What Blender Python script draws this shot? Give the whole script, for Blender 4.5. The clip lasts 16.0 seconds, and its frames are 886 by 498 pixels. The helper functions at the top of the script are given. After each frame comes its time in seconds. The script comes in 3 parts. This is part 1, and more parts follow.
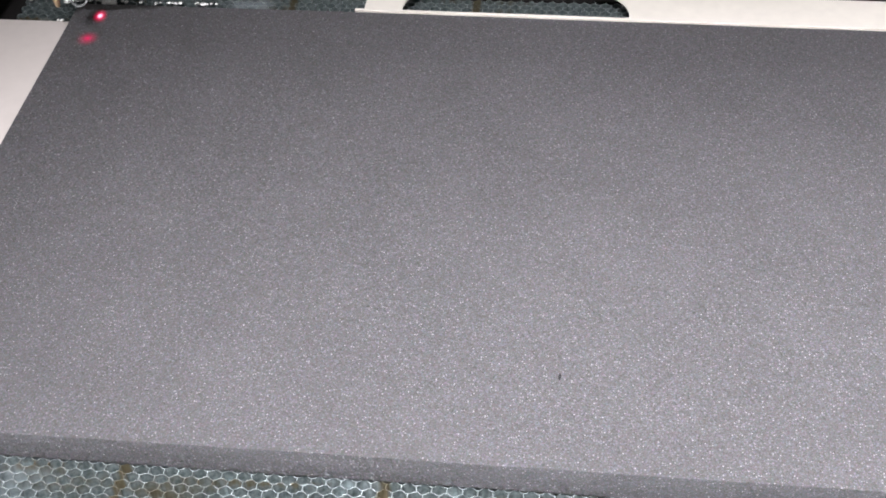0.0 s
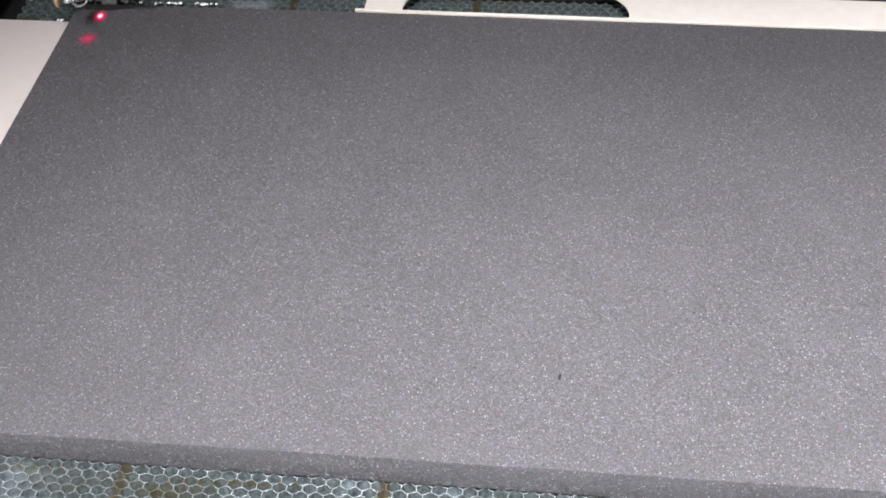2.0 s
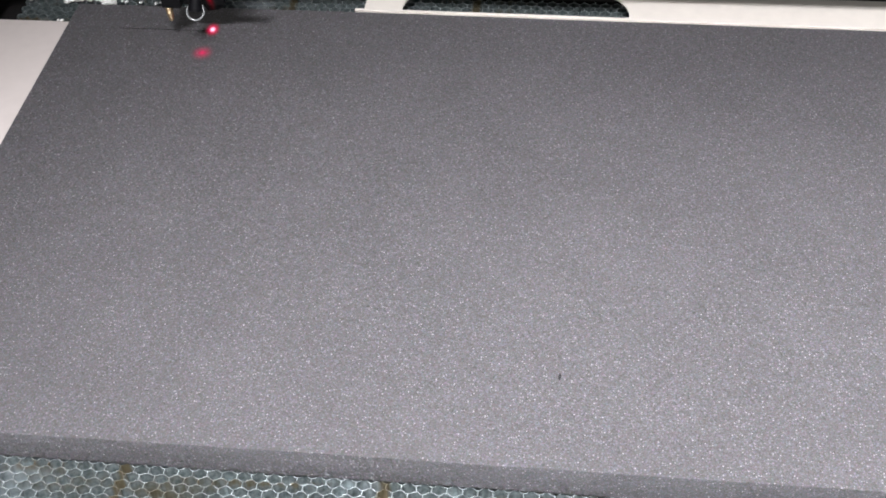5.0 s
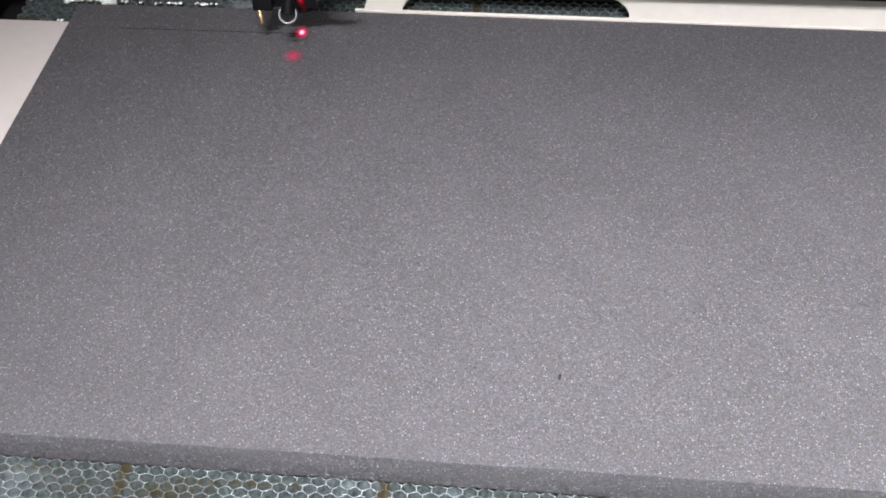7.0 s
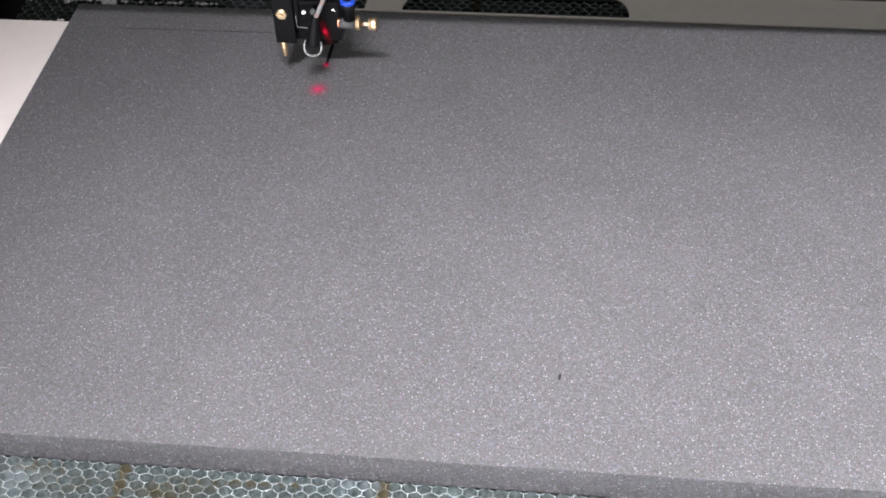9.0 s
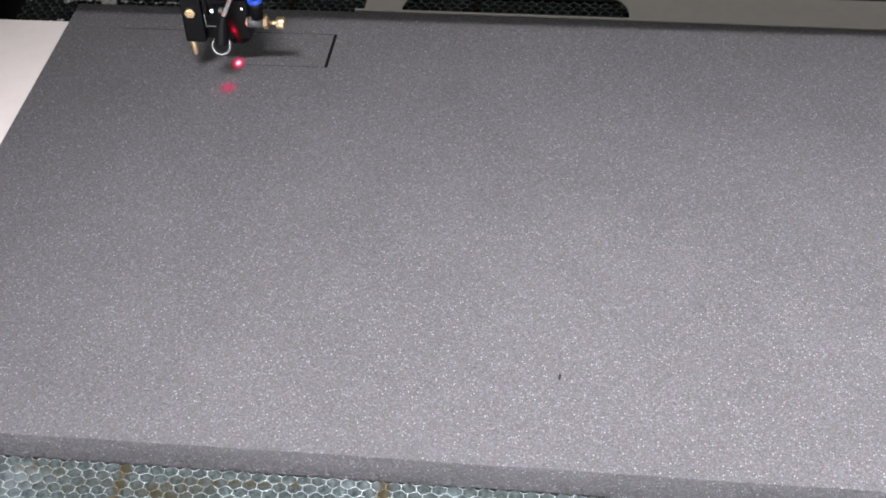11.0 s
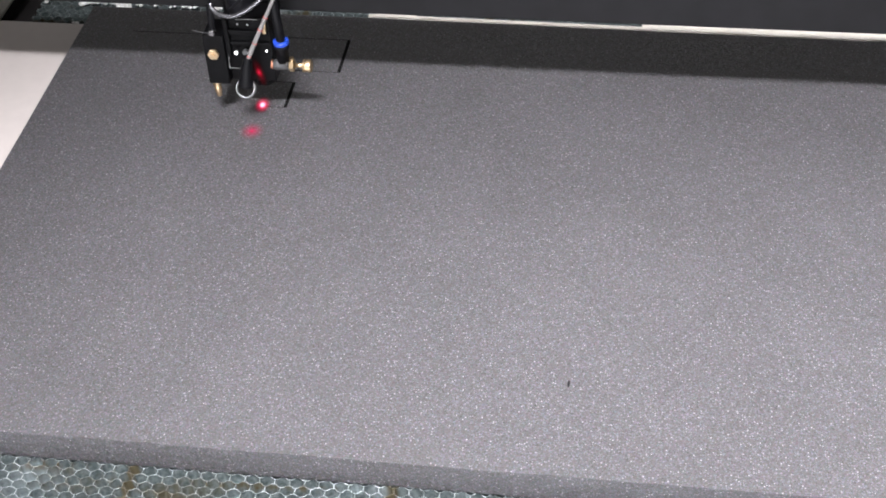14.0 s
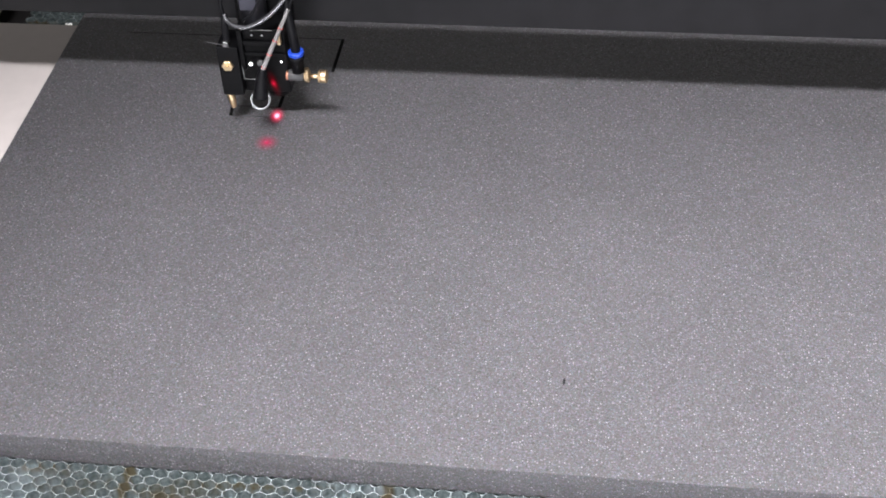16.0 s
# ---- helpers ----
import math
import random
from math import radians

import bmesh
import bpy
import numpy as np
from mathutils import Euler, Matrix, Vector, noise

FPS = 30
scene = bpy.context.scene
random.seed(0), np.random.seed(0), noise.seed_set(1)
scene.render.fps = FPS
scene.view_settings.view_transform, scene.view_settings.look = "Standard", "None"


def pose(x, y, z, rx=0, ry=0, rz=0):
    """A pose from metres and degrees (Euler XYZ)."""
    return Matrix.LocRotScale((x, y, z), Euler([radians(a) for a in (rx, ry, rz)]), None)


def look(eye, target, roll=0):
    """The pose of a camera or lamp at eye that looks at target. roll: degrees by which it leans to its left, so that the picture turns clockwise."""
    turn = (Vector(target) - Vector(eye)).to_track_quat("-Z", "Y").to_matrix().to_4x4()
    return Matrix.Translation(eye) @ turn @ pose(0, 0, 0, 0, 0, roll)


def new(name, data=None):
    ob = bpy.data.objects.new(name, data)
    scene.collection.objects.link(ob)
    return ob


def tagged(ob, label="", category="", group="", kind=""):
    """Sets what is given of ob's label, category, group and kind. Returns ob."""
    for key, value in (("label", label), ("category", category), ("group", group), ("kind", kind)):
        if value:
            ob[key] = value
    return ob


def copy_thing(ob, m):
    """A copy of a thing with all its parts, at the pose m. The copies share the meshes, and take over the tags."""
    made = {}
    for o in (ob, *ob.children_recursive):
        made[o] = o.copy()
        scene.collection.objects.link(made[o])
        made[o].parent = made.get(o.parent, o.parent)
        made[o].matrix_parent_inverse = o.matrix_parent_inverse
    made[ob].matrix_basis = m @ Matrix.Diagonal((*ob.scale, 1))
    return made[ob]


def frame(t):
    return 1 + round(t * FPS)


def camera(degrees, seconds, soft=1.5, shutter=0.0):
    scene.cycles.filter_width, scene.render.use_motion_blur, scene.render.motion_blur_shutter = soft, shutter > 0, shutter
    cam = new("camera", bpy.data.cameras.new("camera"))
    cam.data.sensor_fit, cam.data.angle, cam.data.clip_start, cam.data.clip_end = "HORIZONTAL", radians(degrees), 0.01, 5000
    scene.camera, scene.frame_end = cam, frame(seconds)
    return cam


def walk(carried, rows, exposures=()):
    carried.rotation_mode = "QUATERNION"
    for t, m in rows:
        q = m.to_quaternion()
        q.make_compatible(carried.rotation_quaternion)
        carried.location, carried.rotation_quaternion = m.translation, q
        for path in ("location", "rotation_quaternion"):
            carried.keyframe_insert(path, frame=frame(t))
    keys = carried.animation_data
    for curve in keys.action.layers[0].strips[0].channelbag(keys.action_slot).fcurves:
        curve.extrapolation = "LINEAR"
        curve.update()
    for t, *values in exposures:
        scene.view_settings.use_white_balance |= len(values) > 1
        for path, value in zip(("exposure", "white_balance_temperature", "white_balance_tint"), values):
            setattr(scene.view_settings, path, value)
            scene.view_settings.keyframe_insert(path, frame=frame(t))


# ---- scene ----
cam = camera(33.8, 16.0, soft=1.8)
PATH = [
    (0, (0.408, -0.473, 0.596), (0.168, 0.996, -0.739), -3.4),
    (11.1, (0.408, -0.473, 0.596), (0.168, 0.996, -0.739), -3.4),
    (11.3, (0.4084, -0.4723, 0.5959), (0.1634, 0.9967, -0.7381), -3.42),
    (11.5, (0.4065, -0.4737, 0.5973), (0.1523, 1.0004, -0.7294), -3.23),
    (12, (0.4067, -0.4762, 0.5985), (0.1252, 1.0222, -0.6951), -3.46),
    (12.3, (0.4074, -0.4773, 0.5984), (0.0993, 1.0228, -0.687), -3.65),
    (12.5, (0.4076, -0.4776, 0.5984), (0.0928, 1.0229, -0.685), -3.7),
    (13, (0.4086, -0.4762, 0.597), (0.1136, 1.0157, -0.7011), -3.3),
    (13.3, (0.4083, -0.475, 0.5961), (0.1443, 1.0025, -0.7247), -2.96),
    (13.5, (0.4082, -0.4748, 0.596), (0.1497, 1.0002, -0.7289), -2.9),
    (14, (0.4082, -0.4746, 0.5959), (0.1533, 0.9996, -0.7305), -3.05),
    (14.5, (0.4081, -0.4744, 0.5966), (0.1541, 0.9984, -0.7315), -3.16),
    (15, (0.4085, -0.4743, 0.5966), (0.1544, 0.998, -0.7321), -3.22),
    (15.5, (0.409, -0.4749, 0.5961), (0.1544, 0.9984, -0.7314), -3.19),
    (16, (0.4109, -0.4739, 0.5962), (0.1569, 0.9985, -0.7325), -3.5),
]
walk(cam, [(t, look(eye, target, roll)) for t, eye, target, roll in PATH],
     exposures=[(0, 0.0), (4.2, -0.01), (6.3, -0.09), (8.1, -0.08), (8.5, 0.05), (9.1, 0.11), (12.0, 0.11), (13.5, 0.1), (15.0, 0.02), (16.0, -0.02)])

# ---- light: a workshop with ceiling panels ----
world = bpy.data.worlds.new("world")
world.use_nodes = True
scene.world = world
world.node_tree.nodes["Background"].inputs[0].default_value = (0.9, 0.93, 1, 1)
world.node_tree.nodes["Background"].inputs[1].default_value = 0.03


def ceiling_lamp(x, y, z, sx, sy, watts, colour=(0.975, 0.95, 1.0)):
    lamp = bpy.data.lights.new("ceiling_panel_light", "AREA")
    lamp.shape, lamp.size, lamp.size_y, lamp.energy, lamp.color = "RECTANGLE", sx, sy, watts, colour
    ob = new("ceiling_panel_light", lamp)
    ob.matrix_world = pose(x, y, z)
    return ob


work_lamp = ceiling_lamp(0.52, -0.6, 1.54, 1.0, 0.11, 8.5)
work_lamp.matrix_world = look((0.52, -0.6, 1.54), (0.49, 0.055, 0.0))
work_lamp.data.spread = radians(33)
work_lamp.name = "work_lamp"
ceiling_lamp(-0.3, 0.55, 1.78, 0.6, 0.6, 0.8)
# unseen broad panel, added as weak fill for what lies behind the beam
ceiling_lamp(0.6, 1.75, 1.76, 2.4, 1.3, 2.4)
# added low fill out of view in front, brightens the slab's front face
front_fill = ceiling_lamp(0.3, -2.36, -0.14, 2.6, 0.36, 70, (0.95, 0.96, 1.0))
front_fill.matrix_world = look((0.3, -2.36, -0.14), (0.3, 0, -0.14))
front_fill.name = "front_fill_light"


# ---- materials ----
def nodes_of(name):
    m = bpy.data.materials.new(name)
    m.use_nodes = True
    nt = m.node_tree
    return m, nt, nt.nodes["Principled BSDF"]


def add(nt, kind, **values):
    n = nt.nodes.new(kind)
    for key, value in values.items():
        n.inputs[key.replace("_", " ")].default_value = value
    return n


def ramp(nt, source, stops):
    r = nt.nodes.new("ShaderNodeValToRGB")
    while len(r.color_ramp.elements) < len(stops):
        r.color_ramp.elements.new(0.5)
    for e, (p, c) in zip(r.color_ramp.elements, stops):
        e.position, e.color = p, (*c, 1)
    nt.links.new(source, r.inputs[0])
    return r


def coords(nt):
    return nt.nodes.new("ShaderNodeTexCoord").outputs["Object"]


def plain(name, colour, rough=0.5, metal=0.0, grain=0.15, scale=250.0, bump=0.1, spec=0.5):
    """A painted, moulded or metal surface with a fine grain and larger stains."""
    m, nt, b = nodes_of(name)
    co = coords(nt)
    fine = add(nt, "ShaderNodeTexNoise", Scale=scale, Detail=4.0)
    wide = add(nt, "ShaderNodeTexNoise", Scale=scale / 12, Detail=3.0)
    for n in (fine, wide):
        nt.links.new(co, n.inputs["Vector"])
    both = nt.nodes.new("ShaderNodeMath")
    both.operation = "ADD"
    nt.links.new(fine.outputs[0], both.inputs[0])
    nt.links.new(wide.outputs[0], both.inputs[1])
    lo = [c * (1 - grain) for c in colour]
    hi = [min(1, c * (1 + grain)) for c in colour]
    half = nt.nodes.new("ShaderNodeMath")
    half.operation = "MULTIPLY"
    half.inputs[1].default_value = 0.5
    nt.links.new(both.outputs[0], half.inputs[0])
    r = ramp(nt, half.outputs[0], [(0.35, lo), (0.65, hi)])
    nt.links.new(r.outputs[0], b.inputs["Base Color"])
    rr = nt.nodes.new("ShaderNodeMapRange")
    rr.inputs["To Min"].default_value, rr.inputs["To Max"].default_value = rough * 0.8, min(1, rough * 1.2)
    nt.links.new(wide.outputs[0], rr.inputs[0])
    nt.links.new(rr.outputs[0], b.inputs["Roughness"])
    b.inputs["Metallic"].default_value = metal
    b.inputs["Specular IOR Level"].default_value = spec
    if bump:
        bp = add(nt, "ShaderNodeBump", Strength=bump, Distance=0.0004)
        nt.links.new(fine.outputs[0], bp.inputs["Height"])
        nt.links.new(bp.outputs[0], b.inputs["Normal"])
    return m


def foam_material():
    """Open-cell grey foam: tiny facets, some dark, some pale and glinting, with faint wide cloudiness."""
    m, nt, b = nodes_of("grey_open_cell_foam")
    co = coords(nt)
    cells = add(nt, "ShaderNodeTexVoronoi", Scale=1300.0)
    grain = add(nt, "ShaderNodeTexNoise", Scale=1500.0, Detail=2.0, Roughness=0.6)
    wide = add(nt, "ShaderNodeTexNoise", Scale=16.0, Detail=4.0)
    for n in (cells, grain, wide):
        nt.links.new(co, n.inputs["Vector"])
    parts = nt.nodes.new("ShaderNodeSeparateColor")
    nt.links.new(cells.outputs["Color"], parts.inputs[0])
    base = ramp(nt, parts.outputs[2], [(0.0, (0.112, 0.110, 0.113)), (0.6, (0.128, 0.125, 0.130)), (0.87, (0.149, 0.147, 0.152)), (1.0, (0.2, 0.197, 0.203))])
    fine = ramp(nt, grain.outputs[0], [(0.3, (0.89, 0.89, 0.89)), (0.7, (1.09, 1.09, 1.09))])
    cloud = ramp(nt, wide.outputs[0], [(0.3, (0.92, 0.92, 0.92)), (0.7, (1.03, 1.03, 1.03))])
    tint = nt.nodes.new("ShaderNodeMixRGB")
    tint.inputs[0].default_value = 0.2
    tint.inputs[1].default_value = (1, 1, 1, 1)
    nt.links.new(cells.outputs["Color"], tint.inputs[2])
    colour = base.outputs[0]
    for source in (fine, cloud, tint):
        mul = nt.nodes.new("ShaderNodeMixRGB")
        mul.blend_type = "MULTIPLY"
        mul.inputs[0].default_value = 1
        nt.links.new(colour, mul.inputs[1])
        nt.links.new(source.outputs[0], mul.inputs[2])
        colour = mul.outputs[0]
    # scattered pale cells, each a millimetre wide, some brighter than others: glints put into the colour
    specks = add(nt, "ShaderNodeTexVoronoi", Scale=800.0)
    nt.links.new(co, specks.inputs["Vector"])
    chosen = nt.nodes.new("ShaderNodeSeparateColor")
    nt.links.new(specks.outputs["Color"], chosen.inputs[0])
    dot = ramp(nt, specks.outputs["Distance"], [(0.2, (1, 1, 1)), (0.42, (0, 0, 0))])
    pick = ramp(nt, chosen.outputs[0], [(0.5, (0, 0, 0)), (0.85, (0.3, 0.3, 0.3)), (1.0, (1, 1, 1))])
    both = add(nt, "ShaderNodeMath")
    both.operation = "MULTIPLY"
    nt.links.new(dot.outputs[0], both.inputs[0])
    nt.links.new(pick.outputs[0], both.inputs[1])
    paler = nt.nodes.new("ShaderNodeMixRGB")
    paler.inputs[2].default_value = (0.47, 0.463, 0.48, 1)
    nt.links.new(both.outputs[0], paler.inputs[0])
    nt.links.new(colour, paler.inputs[1])
    nt.links.new(paler.outputs[0], b.inputs["Base Color"])
    gloss = ramp(nt, parts.outputs[1], [(0.0, (0.3, 0.3, 0.3)), (0.75, (0.4, 0.4, 0.4)), (1.0, (0.8, 0.8, 0.8))])
    nt.links.new(gloss.outputs[0], b.inputs["Metallic"])
    b.inputs["Roughness"].default_value = 0.38
    b.inputs["Specular IOR Level"].default_value = 0.8
    # every cell wall is a tiny facet with a lean of its own, so that some catch the lamps and glint
    facets = add(nt, "ShaderNodeTexVoronoi", Scale=1150.0)
    nt.links.new(co, facets.inputs["Vector"])
    lean = nt.nodes.new("ShaderNodeVectorMath")
    lean.operation = "SUBTRACT"
    lean.inputs[1].default_value = (0.5, 0.5, 0.5)
    nt.links.new(facets.outputs["Color"], lean.inputs[0])
    less = nt.nodes.new("ShaderNodeVectorMath")
    less.operation = "SCALE"
    less.inputs["Scale"].default_value = 0.43
    nt.links.new(lean.outputs[0], less.inputs[0])
    summed = nt.nodes.new("ShaderNodeVectorMath")
    nt.links.new(less.outputs[0], summed.inputs[0])
    nt.links.new(nt.nodes.new("ShaderNodeNewGeometry").outputs["Normal"], summed.inputs[1])
    unit = nt.nodes.new("ShaderNodeVectorMath")
    unit.operation = "NORMALIZE"
    nt.links.new(summed.outputs[0], unit.inputs[0])
    nt.links.new(unit.outputs[0], b.inputs["Normal"])
    return m


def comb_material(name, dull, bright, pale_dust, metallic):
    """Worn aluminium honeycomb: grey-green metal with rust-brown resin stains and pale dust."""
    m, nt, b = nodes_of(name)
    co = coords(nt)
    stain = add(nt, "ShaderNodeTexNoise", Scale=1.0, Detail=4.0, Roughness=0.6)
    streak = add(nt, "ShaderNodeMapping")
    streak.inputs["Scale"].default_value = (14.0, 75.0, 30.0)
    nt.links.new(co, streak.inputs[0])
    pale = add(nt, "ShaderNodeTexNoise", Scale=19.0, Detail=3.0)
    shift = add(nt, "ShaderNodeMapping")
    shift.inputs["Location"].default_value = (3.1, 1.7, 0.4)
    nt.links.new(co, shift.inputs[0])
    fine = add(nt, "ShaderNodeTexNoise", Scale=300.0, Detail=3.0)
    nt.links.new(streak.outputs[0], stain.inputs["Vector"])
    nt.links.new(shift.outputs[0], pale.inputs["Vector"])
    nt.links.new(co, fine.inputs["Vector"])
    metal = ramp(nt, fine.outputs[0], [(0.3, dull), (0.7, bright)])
    rust = ramp(nt, stain.outputs[0], [(0.6, (0, 0, 0)), (0.7, (1, 1, 1))])
    a = nt.nodes.new("ShaderNodeMixRGB")
    nt.links.new(rust.outputs[0], a.inputs[0])
    nt.links.new(metal.outputs[0], a.inputs[1])
    a.inputs[2].default_value = (0.12, 0.095, 0.045, 1)
    spot = nt.nodes.new("ShaderNodeSeparateXYZ")
    nt.links.new(co, spot.inputs[0])

    def band(axis, middle, half_width):
        off = nt.nodes.new("ShaderNodeMath")
        off.operation = "SUBTRACT"
        off.inputs[1].default_value = middle
        nt.links.new(spot.outputs[axis], off.inputs[0])
        size = nt.nodes.new("ShaderNodeMath")
        size.operation = "ABSOLUTE"
        nt.links.new(off.outputs[0], size.inputs[0])
        fade = nt.nodes.new("ShaderNodeMapRange")
        fade.inputs["From Min"].default_value, fade.inputs["From Max"].default_value = half_width * 0.5, half_width
        fade.inputs["To Min"].default_value, fade.inputs["To Max"].default_value = 0.85, 0.0
        nt.links.new(size.outputs[0], fade.inputs[0])
        return fade.outputs[0]

    def blend(op, p, q):
        n = nt.nodes.new("ShaderNodeMath")
        n.operation = op
        nt.links.new(p, n.inputs[0])
        nt.links.new(q, n.inputs[1])
        return n.outputs[0]

    grown = ramp(nt, stain.outputs[0], [(0.44, (0, 0, 0)), (0.6, (1, 1, 1))])
    streaks = blend("MAXIMUM", band(0, 0.1525, 0.0034), blend("MULTIPLY", band(1, -0.011, 0.011), blend("MULTIPLY", band(0, 0.15, 0.06), grown.outputs[0])))
    streaks = blend("MAXIMUM", streaks, band(0, 0.2925, 0.004))
    nt.links.new(blend("MAXIMUM", rust.outputs[0], streaks), a.inputs[0])
    dust = ramp(nt, pale.outputs[0], [(0.6, (0, 0, 0)), (0.72, (0.6, 0.6, 0.6))])
    c = nt.nodes.new("ShaderNodeMixRGB")
    drift = ramp(nt, pale.outputs[0], [(0.4, (0.05, 0.05, 0.05)), (0.58, (0.75, 0.75, 0.75))])
    spill = blend("MULTIPLY", blend("MULTIPLY", band(0, 0.103, 0.022), band(1, -0.02, 0.024)), drift.outputs[0])
    nt.links.new(blend("MAXIMUM", dust.outputs[0], spill), c.inputs[0])
    nt.links.new(a.outputs[0], c.inputs[1])
    c.inputs[2].default_value = (*pale_dust, 1)
    nt.links.new(c.outputs[0], b.inputs["Base Color"])
    b.inputs["Metallic"].default_value = metallic
    b.inputs["Roughness"].default_value = 0.38
    return m


def glow_material(name, core, halo, inner, outer, strength, power=2.0):
    """Laser light scattered by the foam and the head, as glowing colour: bright in the middle, fading to nothing at the
    rim.
    """
    m, nt, b = nodes_of(name)
    nt.nodes.remove(b)
    co = nt.nodes.new("ShaderNodeTexCoord")
    ln = nt.nodes.new("ShaderNodeVectorMath")
    ln.operation = "LENGTH"
    sc = nt.nodes.new("ShaderNodeVectorMath")
    sc.operation = "MULTIPLY"
    sc.inputs[1].default_value = (1 / outer[0], 1 / outer[1], 0)
    nt.links.new(co.outputs["Object"], sc.inputs[0])
    nt.links.new(sc.outputs[0], ln.inputs[0])
    fall = nt.nodes.new("ShaderNodeMapRange")
    fall.inputs["From Min"].default_value, fall.inputs["From Max"].default_value = inner, 1.0
    fall.inputs["To Min"].default_value, fall.inputs["To Max"].default_value = 1.0, 0.0
    nt.links.new(ln.outputs["Value"], fall.inputs[0])
    pw = nt.nodes.new("ShaderNodeMath")
    pw.operation = "POWER"
    pw.inputs[1].default_value = power
    nt.links.new(fall.outputs[0], pw.inputs[0])
    speck = add(nt, "ShaderNodeTexNoise", Scale=600.0, Detail=3.0)
    nt.links.new(co.outputs["Object"], speck.inputs["Vector"])
    col = ramp(nt, pw.outputs[0], [(0.35, halo), (0.8, core)])
    em = nt.nodes.new("ShaderNodeEmission")
    em.inputs[1].default_value = strength
    nt.links.new(col.outputs[0], em.inputs[0])
    tr = nt.nodes.new("ShaderNodeBsdfTransparent")
    mx = nt.nodes.new("ShaderNodeMixShader")
    rough = nt.nodes.new("ShaderNodeMath")
    rough.operation = "MULTIPLY"
    wide = nt.nodes.new("ShaderNodeMapRange")
    wide.inputs["From Min"].default_value, wide.inputs["From Max"].default_value = 0.3, 0.7
    wide.inputs["To Min"].default_value, wide.inputs["To Max"].default_value = 0.75, 1.0
    nt.links.new(speck.outputs[0], wide.inputs[0])
    nt.links.new(pw.outputs[0], rough.inputs[0])
    nt.links.new(wide.outputs[0], rough.inputs[1])
    nt.links.new(rough.outputs[0], mx.inputs[0])
    nt.links.new(tr.outputs[0], mx.inputs[1])
    nt.links.new(em.outputs[0], mx.inputs[2])
    nt.links.new(mx.outputs[0], nt.nodes["Material Output"].inputs[0])
    return m


def braid_material():
    """Pale woven sleeve with thin red tracer rings."""
    m, nt, b = nodes_of("braided_sleeve")
    co = nt.nodes.new("ShaderNodeTexCoord").outputs["Object"]
    wv = add(nt, "ShaderNodeTexWave", Scale=420.0, Distortion=2.0)
    wv.bands_direction = "Z"
    nt.links.new(co, wv.inputs["Vector"])
    r = ramp(nt, wv.outputs[0], [(0.2, (0.07, 0.069, 0.07)), (0.6, (0.26, 0.255, 0.25))])
    nt.links.new(r.outputs[0], b.inputs["Base Color"])
    b.inputs["Roughness"].default_value = 0.55
    return m


FOAM = foam_material()
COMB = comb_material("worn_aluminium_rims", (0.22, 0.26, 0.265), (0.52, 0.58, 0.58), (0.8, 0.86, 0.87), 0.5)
# same stained metal, darker: the shade inside the cells is in its colour
COMB_WALL = comb_material("shaded_aluminium_walls", (0.075, 0.1, 0.1), (0.22, 0.265, 0.265), (0.5, 0.56, 0.59), 0.4)
CHAR = plain("charred_cut", (0.006, 0.006, 0.006), 0.9, grain=0.3, spec=0.1)
SHEET = plain("cream_painted_steel", (0.74, 0.7, 0.63), 0.4, grain=0.05, scale=120, bump=0.02, spec=0.9)
LIPPED = plain("white_painted_steel", (0.56, 0.515, 0.485), 0.5, grain=0.04, scale=90, bump=0.04)
RAIL = plain("polished_aluminium_rail", (0.72, 0.7, 0.62), 0.42, 0.3, grain=0.06, scale=200, bump=0.05)
BEAM = plain("black_anodised_beam", (0.0045, 0.0043, 0.0052), 0.5, 0.0, grain=0.5, scale=60, bump=0.15, spec=0.22)
DARK = plain("dark_tray", (0.02, 0.0185, 0.0185), 0.6, grain=0.3, scale=80, spec=0.12)
BLACK = plain("black_anodised_aluminium", (0.0024, 0.0024, 0.0028), 0.4, 0.0, grain=0.3, scale=400, spec=0.13)
RUBBER = plain("black_rubber", (0.004, 0.004, 0.005), 0.5, grain=0.2, scale=500, spec=0.12)
TUBE = plain("dark_tube", (0.012, 0.012, 0.015), 0.4, 0.0, grain=0.1)
BRASS = plain("brass", (0.66, 0.5, 0.31), 0.38, 1.0, grain=0.12, scale=500)
COPPER = plain("copper", (0.75, 0.35, 0.22), 0.3, 1.0, grain=0.1, scale=500)
STEEL = plain("bright_steel", (0.5, 0.5, 0.5), 0.22, 1.0, grain=0.08, scale=500)
GREY = plain("grey_plastic", (0.045, 0.045, 0.047), 0.45, grain=0.1, scale=500)
BLUE = plain("blue_plastic", (0.015, 0.055, 0.4), 0.35, grain=0.1, scale=500)
CLEAR = plain("milky_plastic", (0.22, 0.23, 0.23), 0.25, grain=0.1, scale=500)
HOSE = plain("silver_hose", (0.2, 0.2, 0.215), 0.22, 0.85, grain=0.25, scale=700, bump=0.4)
BRAID = braid_material()
REDTAPE = plain("red_tracer", (0.5, 0.05, 0.04), 0.5)
WHITE = plain("white_crumb", (0.88, 0.88, 0.86), 0.8, grain=0.1, scale=800)
WALL = plain("wall_paint", (0.45, 0.44, 0.42), 0.8, grain=0.05, scale=30)
FLOOR = plain("concrete_floor", (0.25, 0.24, 0.23), 0.7, grain=0.15, scale=40)
SPOT = glow_material("laser_spot_light", (1.0, 0.55, 0.75), (1.0, 0.0, 0.1), 0.1, (0.0064, 0.0102), 1.9, 2.4)
